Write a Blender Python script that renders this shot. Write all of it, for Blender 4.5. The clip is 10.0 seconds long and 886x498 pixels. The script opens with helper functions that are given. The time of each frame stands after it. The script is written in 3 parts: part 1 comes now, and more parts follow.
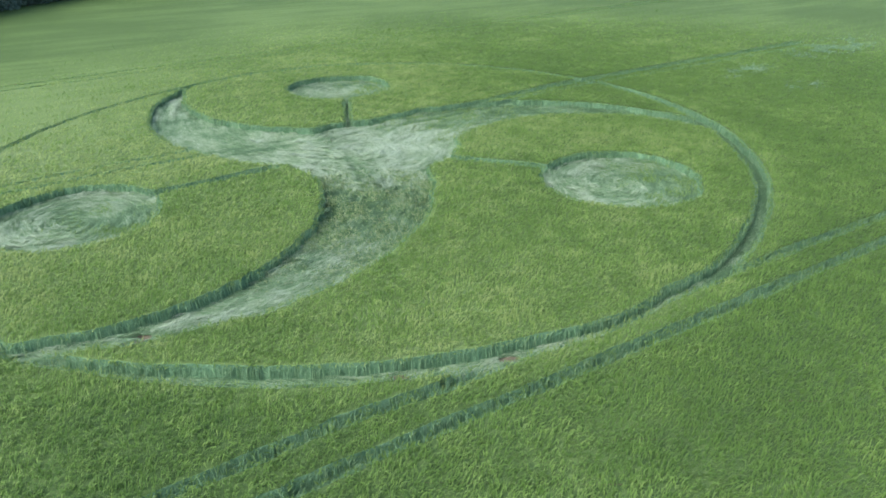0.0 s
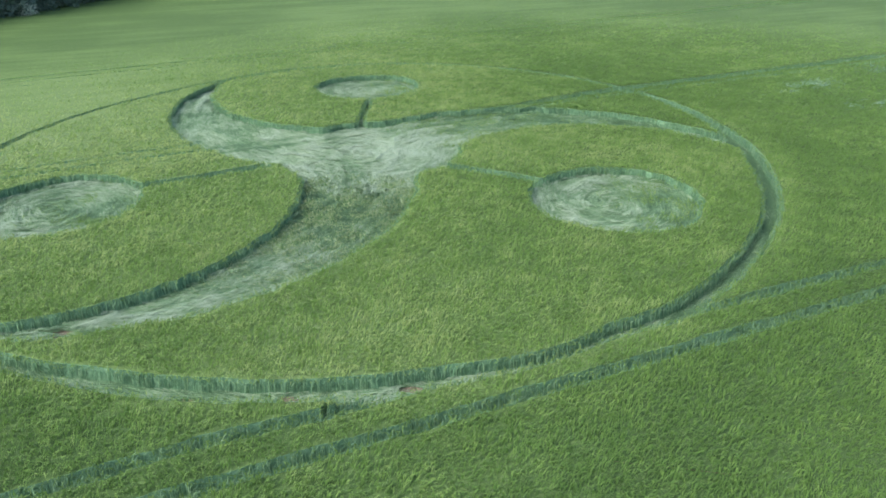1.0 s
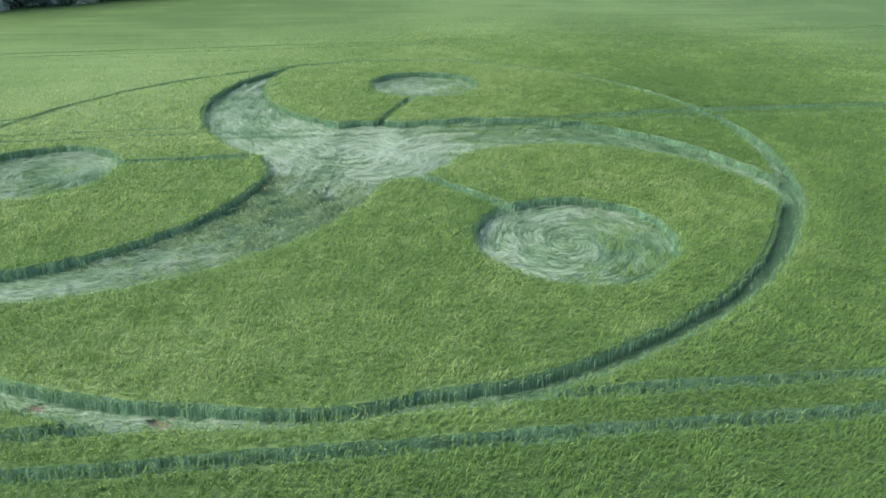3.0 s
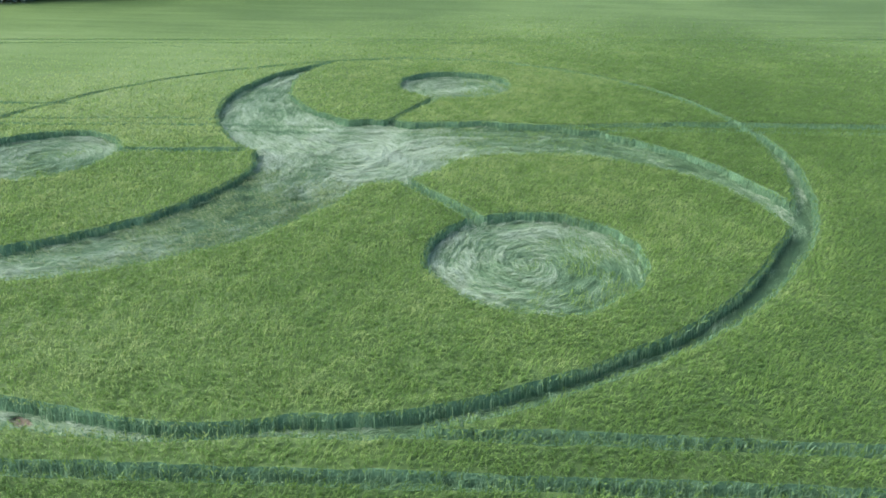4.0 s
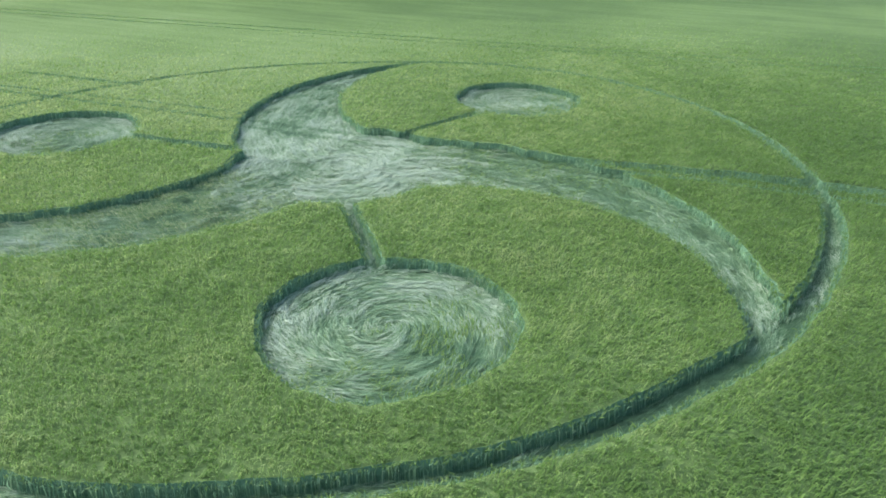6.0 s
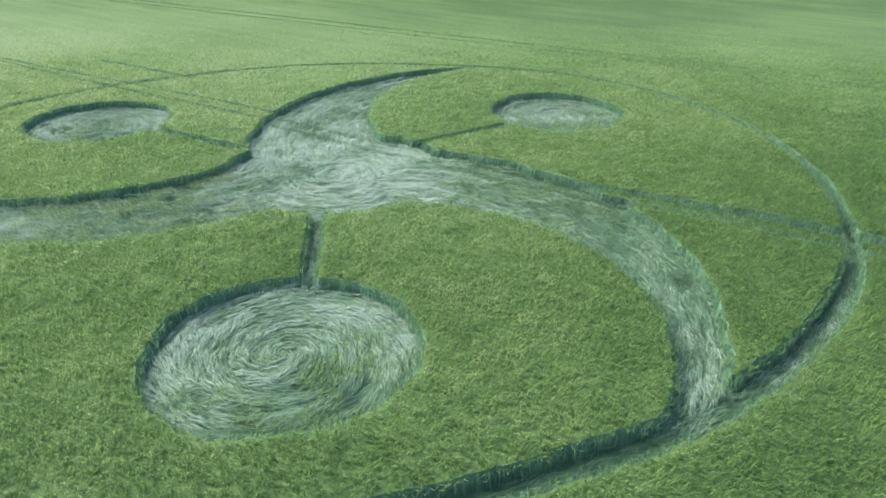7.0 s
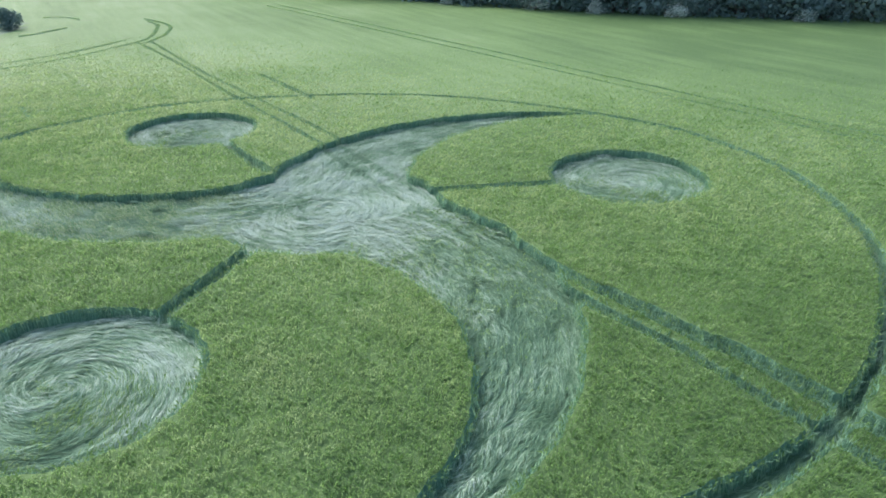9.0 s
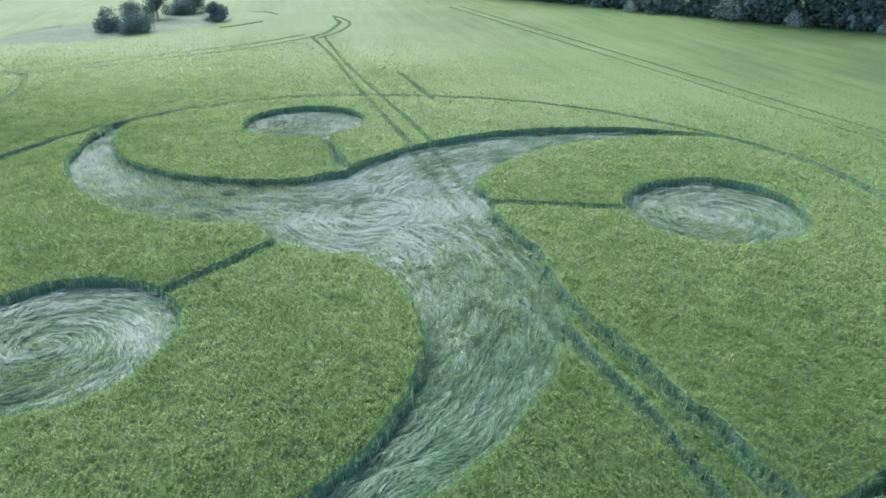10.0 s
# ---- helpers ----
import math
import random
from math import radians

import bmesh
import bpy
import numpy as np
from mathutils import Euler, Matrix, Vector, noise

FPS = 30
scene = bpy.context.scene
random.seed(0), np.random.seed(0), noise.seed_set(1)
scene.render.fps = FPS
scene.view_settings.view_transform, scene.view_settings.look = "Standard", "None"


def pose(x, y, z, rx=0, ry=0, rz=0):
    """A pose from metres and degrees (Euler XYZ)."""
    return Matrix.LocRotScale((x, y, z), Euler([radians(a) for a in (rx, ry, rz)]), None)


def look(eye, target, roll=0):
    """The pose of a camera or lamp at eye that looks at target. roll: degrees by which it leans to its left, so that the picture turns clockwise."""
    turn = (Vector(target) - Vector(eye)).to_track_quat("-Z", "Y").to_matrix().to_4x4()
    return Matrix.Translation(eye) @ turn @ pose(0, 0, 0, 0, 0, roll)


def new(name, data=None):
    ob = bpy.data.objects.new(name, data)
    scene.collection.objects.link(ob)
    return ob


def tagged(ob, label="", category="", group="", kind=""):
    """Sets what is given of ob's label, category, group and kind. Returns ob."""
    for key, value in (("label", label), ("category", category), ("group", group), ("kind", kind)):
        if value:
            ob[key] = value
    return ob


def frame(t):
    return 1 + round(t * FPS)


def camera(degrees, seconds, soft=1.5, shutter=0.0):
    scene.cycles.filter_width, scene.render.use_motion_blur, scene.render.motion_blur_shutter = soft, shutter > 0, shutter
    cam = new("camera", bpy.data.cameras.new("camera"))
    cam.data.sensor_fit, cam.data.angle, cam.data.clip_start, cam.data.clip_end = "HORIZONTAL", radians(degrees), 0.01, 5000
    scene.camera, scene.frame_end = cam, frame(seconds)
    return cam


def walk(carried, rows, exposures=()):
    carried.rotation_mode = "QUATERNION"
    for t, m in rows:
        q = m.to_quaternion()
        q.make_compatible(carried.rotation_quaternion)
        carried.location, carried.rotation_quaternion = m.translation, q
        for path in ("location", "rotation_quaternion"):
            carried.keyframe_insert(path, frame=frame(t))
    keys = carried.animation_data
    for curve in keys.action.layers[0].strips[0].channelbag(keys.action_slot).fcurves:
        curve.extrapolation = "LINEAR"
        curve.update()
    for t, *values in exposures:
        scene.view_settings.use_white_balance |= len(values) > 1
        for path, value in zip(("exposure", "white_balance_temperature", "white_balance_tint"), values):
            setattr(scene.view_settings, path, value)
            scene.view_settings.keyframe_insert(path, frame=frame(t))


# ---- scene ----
cam = camera(62.95, 10.0, soft=1.65)
# seconds, eye in metres, then the turn to the left from +y, the tilt and the lean in degrees
PATH = [
    (0.0, 5.348, 3.793, 16.172, 2.056, -25.849, -0.832),
    (0.5, 8.790, 4.961, 16.115, 6.291, -25.837, -0.778),
    (1.0, 12.024, 6.492, 16.020, 10.378, -25.864, -0.605),
    (1.5, 15.084, 8.253, 15.863, 14.554, -25.904, -0.397),
    (2.0, 17.994, 10.240, 15.720, 18.580, -25.976, -0.185),
    (2.5, 20.759, 12.502, 15.551, 22.679, -26.030, 0.005),
    (4.0, 28.149, 20.297, 15.072, 35.522, -26.226, 0.487),
    (4.5, 30.143, 23.531, 14.933, 40.350, -26.349, 0.596),
    (5.0, 31.893, 26.965, 14.929, 45.083, -26.542, 0.654),
    (5.5, 33.455, 30.588, 15.043, 49.735, -26.688, 0.606),
    (7.0, 36.685, 42.765, 15.550, 66.639, -27.329, 0.237),
    (7.5, 36.934, 46.998, 15.622, 72.693, -27.476, 0.087),
    (8.0, 36.836, 51.348, 15.580, 78.829, -27.193, -0.131),
    (8.5, 36.326, 55.643, 15.508, 84.824, -26.260, -0.274),
    (9.0, 35.402, 59.887, 15.379, 91.308, -25.305, -0.429),
    (9.5, 34.092, 63.993, 15.200, 99.292, -24.908, -0.575),
    (10.0, 32.289, 68.026, 15.005, 108.856, -24.815, -0.763),
]
walk(cam, [(t, pose(x, y, z, 90 + tilt, 0, turn) @ pose(0, 0, 0, 0, 0, lean)) for t, x, y, z, turn, tilt, lean in PATH],
     exposures=[(0.0, 1.28, 6300, 13), (5.0, 1.4, 6250, 15), (7.5, 1.44, 6000, 18), (10.0, 1.41, 5750, 23)])

# ---- world and sun ----
SUN_TURN, SUN_UP = 222.0, 42.0          # degrees: compass turn from +x anticlockwise, height over the horizon
world = bpy.data.worlds.new("sky")
scene.world = world
world.use_nodes = True
wn = world.node_tree
sky = wn.nodes.new("ShaderNodeTexSky")
sky.sky_type = "NISHITA"
sky.sun_disc = False
sky.sun_elevation = radians(SUN_UP)
sky.sun_rotation = radians(90 - SUN_TURN)
sky.air_density, sky.dust_density, sky.ozone_density = 1.0, 3.0, 1.0
wn.links.new(sky.outputs[0], wn.nodes["Background"].inputs[0])
wn.nodes["Background"].inputs[1].default_value = 0.15
sun = new("sun", bpy.data.lights.new("sun", "SUN"))
sun.data.energy, sun.data.angle, sun.data.color = 1.6, radians(30), (1.0, 0.97, 0.92)
a, b = radians(SUN_TURN), radians(SUN_UP)
sun.matrix_world = look((200 * math.cos(a) * math.cos(b), 200 * math.sin(a) * math.cos(b), 200 * math.sin(b)), (0, 0, 0))


# ---- materials ----
def material(name, colours, scales=(0.15, 2.0), rough=0.6, island=0.35, leaf=0.0, bump=0.0, bump_scale=8.0, tone=False, gloss=0.35, sheen=0.0, rows=0.0):
    """Colours from dark to light, mixed by noise at two scales in metres, by the piece and, with tone, by how bleached
    the straw is and by shade and haze put into it.
    """
    m = bpy.data.materials.new(name)
    m.use_nodes = True
    t = m.node_tree
    n, link = t.nodes, t.links.new
    bsdf = n["Principled BSDF"]
    geo, pos = n.new("ShaderNodeNewGeometry"), n.new("ShaderNodeTexCoord")
    total = None
    for s, w in zip(scales, (0.55, 0.45)):
        tex = n.new("ShaderNodeTexNoise")
        tex.inputs["Scale"].default_value, tex.inputs["Detail"].default_value = s, 3.0
        link(pos.outputs["Object"], tex.inputs["Vector"])
        mul = n.new("ShaderNodeMath")
        mul.operation = "MULTIPLY_ADD"
        link(tex.outputs["Fac"], mul.inputs[0])
        mul.inputs[1].default_value = w * (1 - island)
        if total:
            link(total, mul.inputs[2])
        else:
            mul.inputs[2].default_value = 0.0
        total = mul.outputs[0]
    if rows:
        # drill rows and wind streaks: noise drawn out along the tramlines
        turn, tex = n.new("ShaderNodeMapping"), n.new("ShaderNodeTexNoise")
        turn.vector_type = "TEXTURE"
        turn.inputs["Rotation"].default_value, turn.inputs["Scale"].default_value = (0, 0, radians(31)), (14.0, 1.3, 1.0)
        link(pos.outputs["Object"], turn.inputs["Vector"])
        link(turn.outputs[0], tex.inputs["Vector"])
        tex.inputs["Scale"].default_value, tex.inputs["Detail"].default_value = 1.0, 3.0
        mul, less = n.new("ShaderNodeMath"), n.new("ShaderNodeMath")
        less.operation, mul.operation = "SUBTRACT", "MULTIPLY_ADD"
        link(tex.outputs["Fac"], less.inputs[0])
        less.inputs[1].default_value = 0.5
        link(less.outputs[0], mul.inputs[0])
        mul.inputs[1].default_value = rows
        link(total, mul.inputs[2])
        total = mul.outputs[0]
    if island:
        mul = n.new("ShaderNodeMath")
        mul.operation = "MULTIPLY_ADD"
        link(geo.outputs["Random Per Island"], mul.inputs[0])
        mul.inputs[1].default_value = island
        link(total, mul.inputs[2])
        total = mul.outputs[0]
    if tone:
        att = n.new("ShaderNodeAttribute")
        att.attribute_name = "tone"
        mul = n.new("ShaderNodeMath")
        mul.operation = "ADD"
        link(total, mul.inputs[0])
        link(att.outputs["Fac"], mul.inputs[1])
        total = mul.outputs[0]
    ramp = n.new("ShaderNodeValToRGB")
    e = ramp.color_ramp.elements
    while len(e) < len(colours):
        e.new(0.5)
    for k, c in enumerate(colours):
        e[k].position = 0.25 + 0.5 * k / max(1, len(colours) - 1)
        e[k].color = (*c, 1)
    link(total, ramp.inputs["Fac"])
    link(ramp.outputs["Color"], bsdf.inputs["Base Color"])
    bsdf.inputs["Roughness"].default_value = rough
    bsdf.inputs["Specular IOR Level"].default_value = gloss
    if sheen:
        bsdf.inputs["Sheen Weight"].default_value = sheen
        bsdf.inputs["Sheen Roughness"].default_value = 0.5
        bsdf.inputs["Sheen Tint"].default_value = (0.84, 0.92, 0.74, 1)
    if leaf:
        tr = n.new("ShaderNodeBsdfTranslucent")
        link(ramp.outputs["Color"], tr.inputs["Color"])
        mix = n.new("ShaderNodeMixShader")
        mix.inputs[0].default_value = leaf
        link(bsdf.outputs[0], mix.inputs[1])
        link(tr.outputs[0], mix.inputs[2])
        link(mix.outputs[0], n["Material Output"].inputs["Surface"])
    if bump:
        tex, bm = n.new("ShaderNodeTexNoise"), n.new("ShaderNodeBump")
        tex.inputs["Scale"].default_value, tex.inputs["Detail"].default_value = bump_scale, 4.0
        link(pos.outputs["Object"], tex.inputs["Vector"])
        bm.inputs["Strength"].default_value, bm.inputs["Distance"].default_value = bump, 0.2
        link(tex.outputs["Fac"], bm.inputs["Height"])
        link(bm.outputs[0], bsdf.inputs["Normal"])
    return m


SOIL = material("soil", [(0.10, 0.088, 0.06), (0.15, 0.128, 0.09), (0.21, 0.18, 0.13)], (0.3, 6.0), 0.95, 0.0, bump=0.6)
CANOPY = material("crop_canopy", [(0.066, 0.114, 0.038), (0.112, 0.178, 0.060), (0.158, 0.222, 0.096)], (0.05, 5.0), 0.7, 0.0, bump=0.35, bump_scale=6.0, gloss=0.03, rows=0.4, tone=True)
EARS = material("barley_ears", [(0.104, 0.202, 0.044), (0.150, 0.264, 0.060), (0.205, 0.31, 0.090), (0.28, 0.37, 0.135)], (0.05, 0.9), 0.55, 0.3, leaf=0.5, tone=True, sheen=0.25, gloss=0.2)
# stem colours darkened: the shade between the stems is put into the wall
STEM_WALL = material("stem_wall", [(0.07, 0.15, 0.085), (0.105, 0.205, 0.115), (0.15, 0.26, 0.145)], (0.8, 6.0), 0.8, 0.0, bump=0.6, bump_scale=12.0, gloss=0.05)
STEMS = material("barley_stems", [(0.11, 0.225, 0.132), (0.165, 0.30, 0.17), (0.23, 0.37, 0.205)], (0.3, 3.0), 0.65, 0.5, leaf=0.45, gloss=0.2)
MAT = material("lodged_mat", [(0.105, 0.19, 0.095), (0.148, 0.245, 0.128), (0.195, 0.29, 0.17)], (0.5, 5.0), 0.8, 0.0, bump=0.5, bump_scale=9.0, gloss=0.05)
# darker copy of the mat: shade in the narrow paths put into its colour
TREAD = material("trodden_shaded_floor", [(0.058, 0.12, 0.062), (0.085, 0.16, 0.082), (0.12, 0.20, 0.112)], (0.5, 5.0), 0.85, 0.0, bump=0.5, bump_scale=9.0, gloss=0.05)
RISEN = material("risen_ears", [(0.12, 0.22, 0.085), (0.20, 0.32, 0.13), (0.30, 0.405, 0.19), (0.38, 0.46, 0.25)], (0.3, 2.0), 0.6, 0.6, leaf=0.4, tone=True, gloss=0.12)
STRAW = material("lodged_straw", [(0.08, 0.16, 0.078), (0.132, 0.235, 0.12), (0.195, 0.302, 0.172), (0.262, 0.368, 0.235), (0.322, 0.418, 0.298)], (0.35, 2.2), 0.65, 0.3, leaf=0.1, tone=True, gloss=0.12)
GRASS = material("rough_grass", [(0.09, 0.14, 0.072), (0.125, 0.175, 0.098), (0.165, 0.208, 0.128)], (0.12, 1.2), 0.95, 0.0, bump=0.3, gloss=0.1)
# lighter and bluer leaf colours: the haze of distance is put into them
LEAVES = material("dark_leaves", [(0.075, 0.125, 0.10), (0.105, 0.165, 0.128), (0.135, 0.20, 0.15)], (0.2, 2.0), 0.75, 0.4, leaf=0.25, gloss=0.08)
# for the pale bush and the stand-ins for bright gaps in the belt
PALE_LEAVES = material("pale_leaves", [(0.30, 0.40, 0.30), (0.40, 0.49, 0.38), (0.5, 0.57, 0.46)], (0.2, 2.0), 0.6, 0.5, leaf=0.45, gloss=0.1)
BARK = material("bark", [(0.05, 0.04, 0.03), (0.09, 0.07, 0.055), (0.13, 0.11, 0.09)], (0.8, 9.0), 0.9, 0.0, bump=0.8)

# ---- plan: the formation in the crop ----
HUB = (-1.6, 52.6)                       # the middle, where the arms meet
RING = (-2.38, 52.51)
# the ring path: turn about its middle in degrees, inner and outer edge in metres
RING_ROWS = [(-170, 24.7, 25.35), (-159, 25.3, 25.95), (-149, 26.0, 26.7), (-138, 26.8, 27.5), (-128, 27.1, 27.75), (-119, 27.2, 27.9), (-110, 27.3, 28.1), (-104, 27.1, 27.9),
             (-97, 26.8, 27.9), (-91, 26.65, 27.95), (-83, 26.65, 28.0), (-75, 26.65, 27.95), (-70, 26.6, 27.85), (-64, 26.65, 27.7), (-57, 26.7, 27.5), (-51, 26.3, 27.2),
             (-44, 26.45, 27.6), (-37, 26.25, 27.35), (-30, 26.05, 27.15),
             (-20, 26.0, 27.0), (-10, 25.8, 27.0), (0, 25.55, 26.92), (10, 25.85, 27.1), (20, 26.0, 27.2), (30, 26.25, 27.45), (40, 26.75, 27.65), (50, 26.95, 27.7),
             (60, 27.1, 27.85), (70, 27.4, 28.1), (80, 27.6, 28.25), (92, 27.6, 28.3), (100, 27.6, 28.25), (106, 27.4, 28.05), (113, 27.2, 27.85), (125, 26.4, 27.05), (135, 25.5, 26.1),
             (145, 25.0, 25.6), (155, 24.75, 25.35), (168, 24.6, 25.2)]
RING_TURN, RING_IN, RING_OUT = zip(*RING_ROWS)
CIRCLES = [(14.77, 46.06, 4.92), (-16.55, 40.15, 4.8), (-6.42, 70.09, 4.78)]
# each arm: the circle of its hollow side, the circle of its bulging side, and the turns between which it lies
ARMS = [((-16.1, 40.11, 13.3), (-13.5, 43.26, 17.0), (-141.0, -24.0)),
        ((-6.0, 71.2, 14.4), (-2.81, 66.33, 18.55), (111.0, 219.0)),
        ((14.46, 49.51, 10.93), (10.3, 48.57, 16.24), (-24.0, 111.0))]
LINKS = [((10.6, 47.9), (4.4, 49.9), 0.42), ((-13.4, 43.4), (-7.2, 47.9), 0.44), ((-5.1, 65.9), (-3.9, 58.6), 0.36)]
TRACKS = [
    [(-55, 20.3), (-42, 30.0), (-27.3, 40.0), (-13, 50.2), (5.5, 62.8), (8.8, 65.0), (12.4, 68.0), (16, 70.4), (44, 89)],
    [(-55.5, 22), (-39, 33), (-26.5, 42.2), (-14.8, 50.8), (5.3, 63.9), (8.7, 66.7), (12.1, 69.4), (15.3, 72), (44, 91.5)],
    [(-25.6, 0.0), (-24.8, 3.3), (-21.5, 6.9), (-15.3, 11.2), (-3.3, 19.5), (1.2, 22.7), (5.1, 25.1), (18.2, 33.9), (22.2, 36.6), (28.2, 40.4), (66, 65)],
    [(-23.0, -1.6), (-20.5, 4.2), (-15.0, 9.0), (0.1, 19.5), (5.1, 22.9), (11.3, 27.0), (17.0, 30.8), (23.9, 35.4), (27.1, 37.5), (66, 63)],
    [(-92, 29.3), (-61.3, 53.3), (-22, 83.8), (25.4, 121.1), (50, 140)],
    [(-91, 27.7), (-60.2, 51.7), (-20.9, 82.2), (26.5, 119.5), (51, 138.4)],
    [(-20.4, -2.9), (-24, 1.2), (-29.4, 7.1), (-37.1, 11.9), (-45.8, 17.6), (-54.5, 20.3), (-58.2, 20.7), (-63.5, 19.5), (-68.7, 17.8), (-73.3, 14.5)],
    [(-22.5, -4.2), (-26.7, 2.3), (-30.8, 5.2), (-39, 10), (-48.1, 15.6), (-56.2, 18.4)],
    [(-54.2, 21.8), (-60.1, 21.9), (-66.8, 20.3), (-71.2, 17.6), (-75.3, 13.5)],
    [(-26.0, 47.4), (-35.6, 40.6)],
    [(-59.7, 3.6), (-63.0, 4.8), (-66.3, 5.7)],
    [(-77.0, -2.5), (-77.6, -0.2), (-75.3, 3.3)],
    [(-22.9, 23.8), (-19.6, 26.4)],
]
TRACK_WIDE = [0.72, 0.66, 0.56, 0.64, 0.24, 0.2, 0.5, 0.45, 0.5, 0.5, 0.9, 0.6, 0.3]
PATCHES = [(46.0, 87.1, 6.5, 2.2, 40.0), (32.5, 75.3, 3.2, 1.1, 40.0), (35.7, 69.2, 2.0, 0.8, 30.0)]
MOUND = (-57.0, -11.1, 20.0, 11.0, 0.35, -18.0)   # middle, half lengths, height and turn of the grassy island

BARE = [(-7.9, 28.5, 0.5), (7.0, 27.2, 0.45), (12.7, 30.2, 0.5), (-0.7, 25.2, 0.32), (2.8, 25.9, 0.35)]     # spots where the soil shows

table = np.random.RandomState(7).rand(256, 256)


def wander(x, y, size, layer=0):
    """Smooth noise, 0 to 1, with lumps of that size in metres: two lattices turned against each other."""
    a = lattice(x * 0.87 + y * 0.5, y * 0.87 - x * 0.5, size * 1.1, layer)
    return 0.5 + 1.25 * (0.58 * a + 0.42 * lattice(x * 0.42 - y * 0.91, y * 0.42 + x * 0.91, size * 0.62, layer + 0.37) - 0.5)


def lattice(x, y, size, layer):
    u, v = x / size + 37.3 * layer, y / size + 91.7 * layer
    i, j = np.floor(u).astype(int), np.floor(v).astype(int)
    f, g = u - i, v - j
    f, g = f * f * (3 - 2 * f), g * g * (3 - 2 * g)
    i0, i1, j0, j1 = i % 256, (i + 1) % 256, j % 256, (j + 1) % 256
    return (table[i0, j0] * (1 - f) + table[i1, j0] * f) * (1 - g) + (table[i0, j1] * (1 - f) + table[i1, j1] * f) * g


def along(x, y, line):
    """Distance to a line of points, and the way in which it runs there."""
    best, way = np.full(np.shape(x), 1e9), np.zeros(np.shape(x))
    for (x0, y0), (x1, y1) in zip(line, line[1:]):
        dx, dy = x1 - x0, y1 - y0
        k = np.clip(((x - x0) * dx + (y - y0) * dy) / (dx * dx + dy * dy), 0, 1)
        d = np.hypot(x - x0 - k * dx, y - y0 - k * dy)
        way = np.where(d < best, math.atan2(dy, dx), way)
        best = np.minimum(best, d)
    return best, way


def smooth_line(points, n=6):
    """A curve through the points, in n steps from each to the next."""
    p = [points[0], *points, points[-1]]
    out = []
    for k in range(1, len(p) - 2):
        for s in range(n):
            t = s / n
            out.append(tuple(0.5 * (2 * p[k][c] + (p[k + 1][c] - p[k - 1][c]) * t + (2 * p[k - 1][c] - 5 * p[k][c] + 4 * p[k + 1][c] - p[k + 2][c]) * t * t
                                    + (3 * p[k][c] - p[k - 1][c] - 3 * p[k + 1][c] + p[k + 2][c]) * t ** 3) for c in (0, 1)))
    return out + [points[-1]]


TRACKS = [smooth_line(line, 4) for line in TRACKS]
PIECES = ([("circle", k) for k in range(3)] + [("arm", k) for k in range(3)] + [("hub", 0), ("ring", 0)] + [("link", k) for k in range(3)]
          + [("track", k) for k in range(len(TRACKS))])


def edge(kind, k, x, y):
    """Distance to the edge of one trodden piece, below 0 inside it, and the way in which its straw lies."""
    if kind == "circle":
        cx, cy, r = CIRCLES[k]
        r = r + 0.35 * (wander(x, y, 3.0, 5 + k) - 0.5)
        return np.hypot(x - cx, y - cy) - r, np.arctan2(y - cy, x - cx) + radians(100)
    if kind == "arm":
        (ax, ay, ar), (bx, by, br), (low, high) = ARMS[k]
        turn = (np.degrees(np.arctan2(y - HUB[1], x - HUB[0])) - low) % 360
        d = np.maximum(np.hypot(x - bx, y - by) - br, ar - np.hypot(x - ax, y - ay))
        d = np.where(turn < high - low, d, 9.0)
        d = np.maximum(d, np.hypot(x - RING[0], y - RING[1]) - 0.3 - np.interp(np.degrees(np.arctan2(y - RING[1], x - RING[0])), RING_TURN, RING_IN, period=360))
        return d, np.arctan2(y - by, x - bx) - radians(90)
    if kind == "hub":
        return np.hypot(x - HUB[0], y - HUB[1]) - 6.4, np.arctan2(y - HUB[1], x - HUB[0]) + radians(75)
    if kind == "ring":
        turn = np.degrees(np.arctan2(y - RING[1], x - RING[0]))
        inner = np.interp(turn, RING_TURN, RING_IN, period=360)
        outer = np.interp(turn, RING_TURN, RING_OUT, period=360)
        return np.abs(np.hypot(x - RING[0], y - RING[1]) - (inner + outer) / 2) - (outer - inner) / 2, np.radians(turn) - radians(90)
    if kind == "link":
        d, way = along(x, y, LINKS[k][:2])
        return d - LINKS[k][2], way
    d, way = along(x, y, TRACKS[k])
    # the two tracks through the figure are narrower before the middle
    return d - TRACK_WIDE[k] / 2 * (np.where(x < -2, 0.55, 1.0) if k < 2 else 1.0), way


def flow(kind, k, x, y):
    """Metres along and across the way in which the straw of a piece lies."""
    if kind in ("link", "track"):
        line = LINKS[k][:2] if kind == "link" else (TRACKS[k][0], TRACKS[k][-1])
        dx, dy = line[1][0] - line[0][0], line[1][1] - line[0][1]
        n = math.hypot(dx, dy)
        return (x * dx + y * dy) / n, (y * dx - x * dy) / n
    cx, cy = {"circle": CIRCLES[k % 3][:2], "arm": ARMS[k % 3][1][:2], "hub": HUB, "ring": RING}[kind]
    r, turn = np.hypot(x - cx, y - cy), np.arctan2(y - cy, x - cx)
    spin = 0.5 if kind in ("circle", "hub") else 0.0          # swirls widen outwards
    return turn * (np.maximum(r, 0.8) if kind in ("circle", "hub") else {"arm": ARMS[k % 3][1][2], "ring": 26.5}[kind]), r + spin * turn


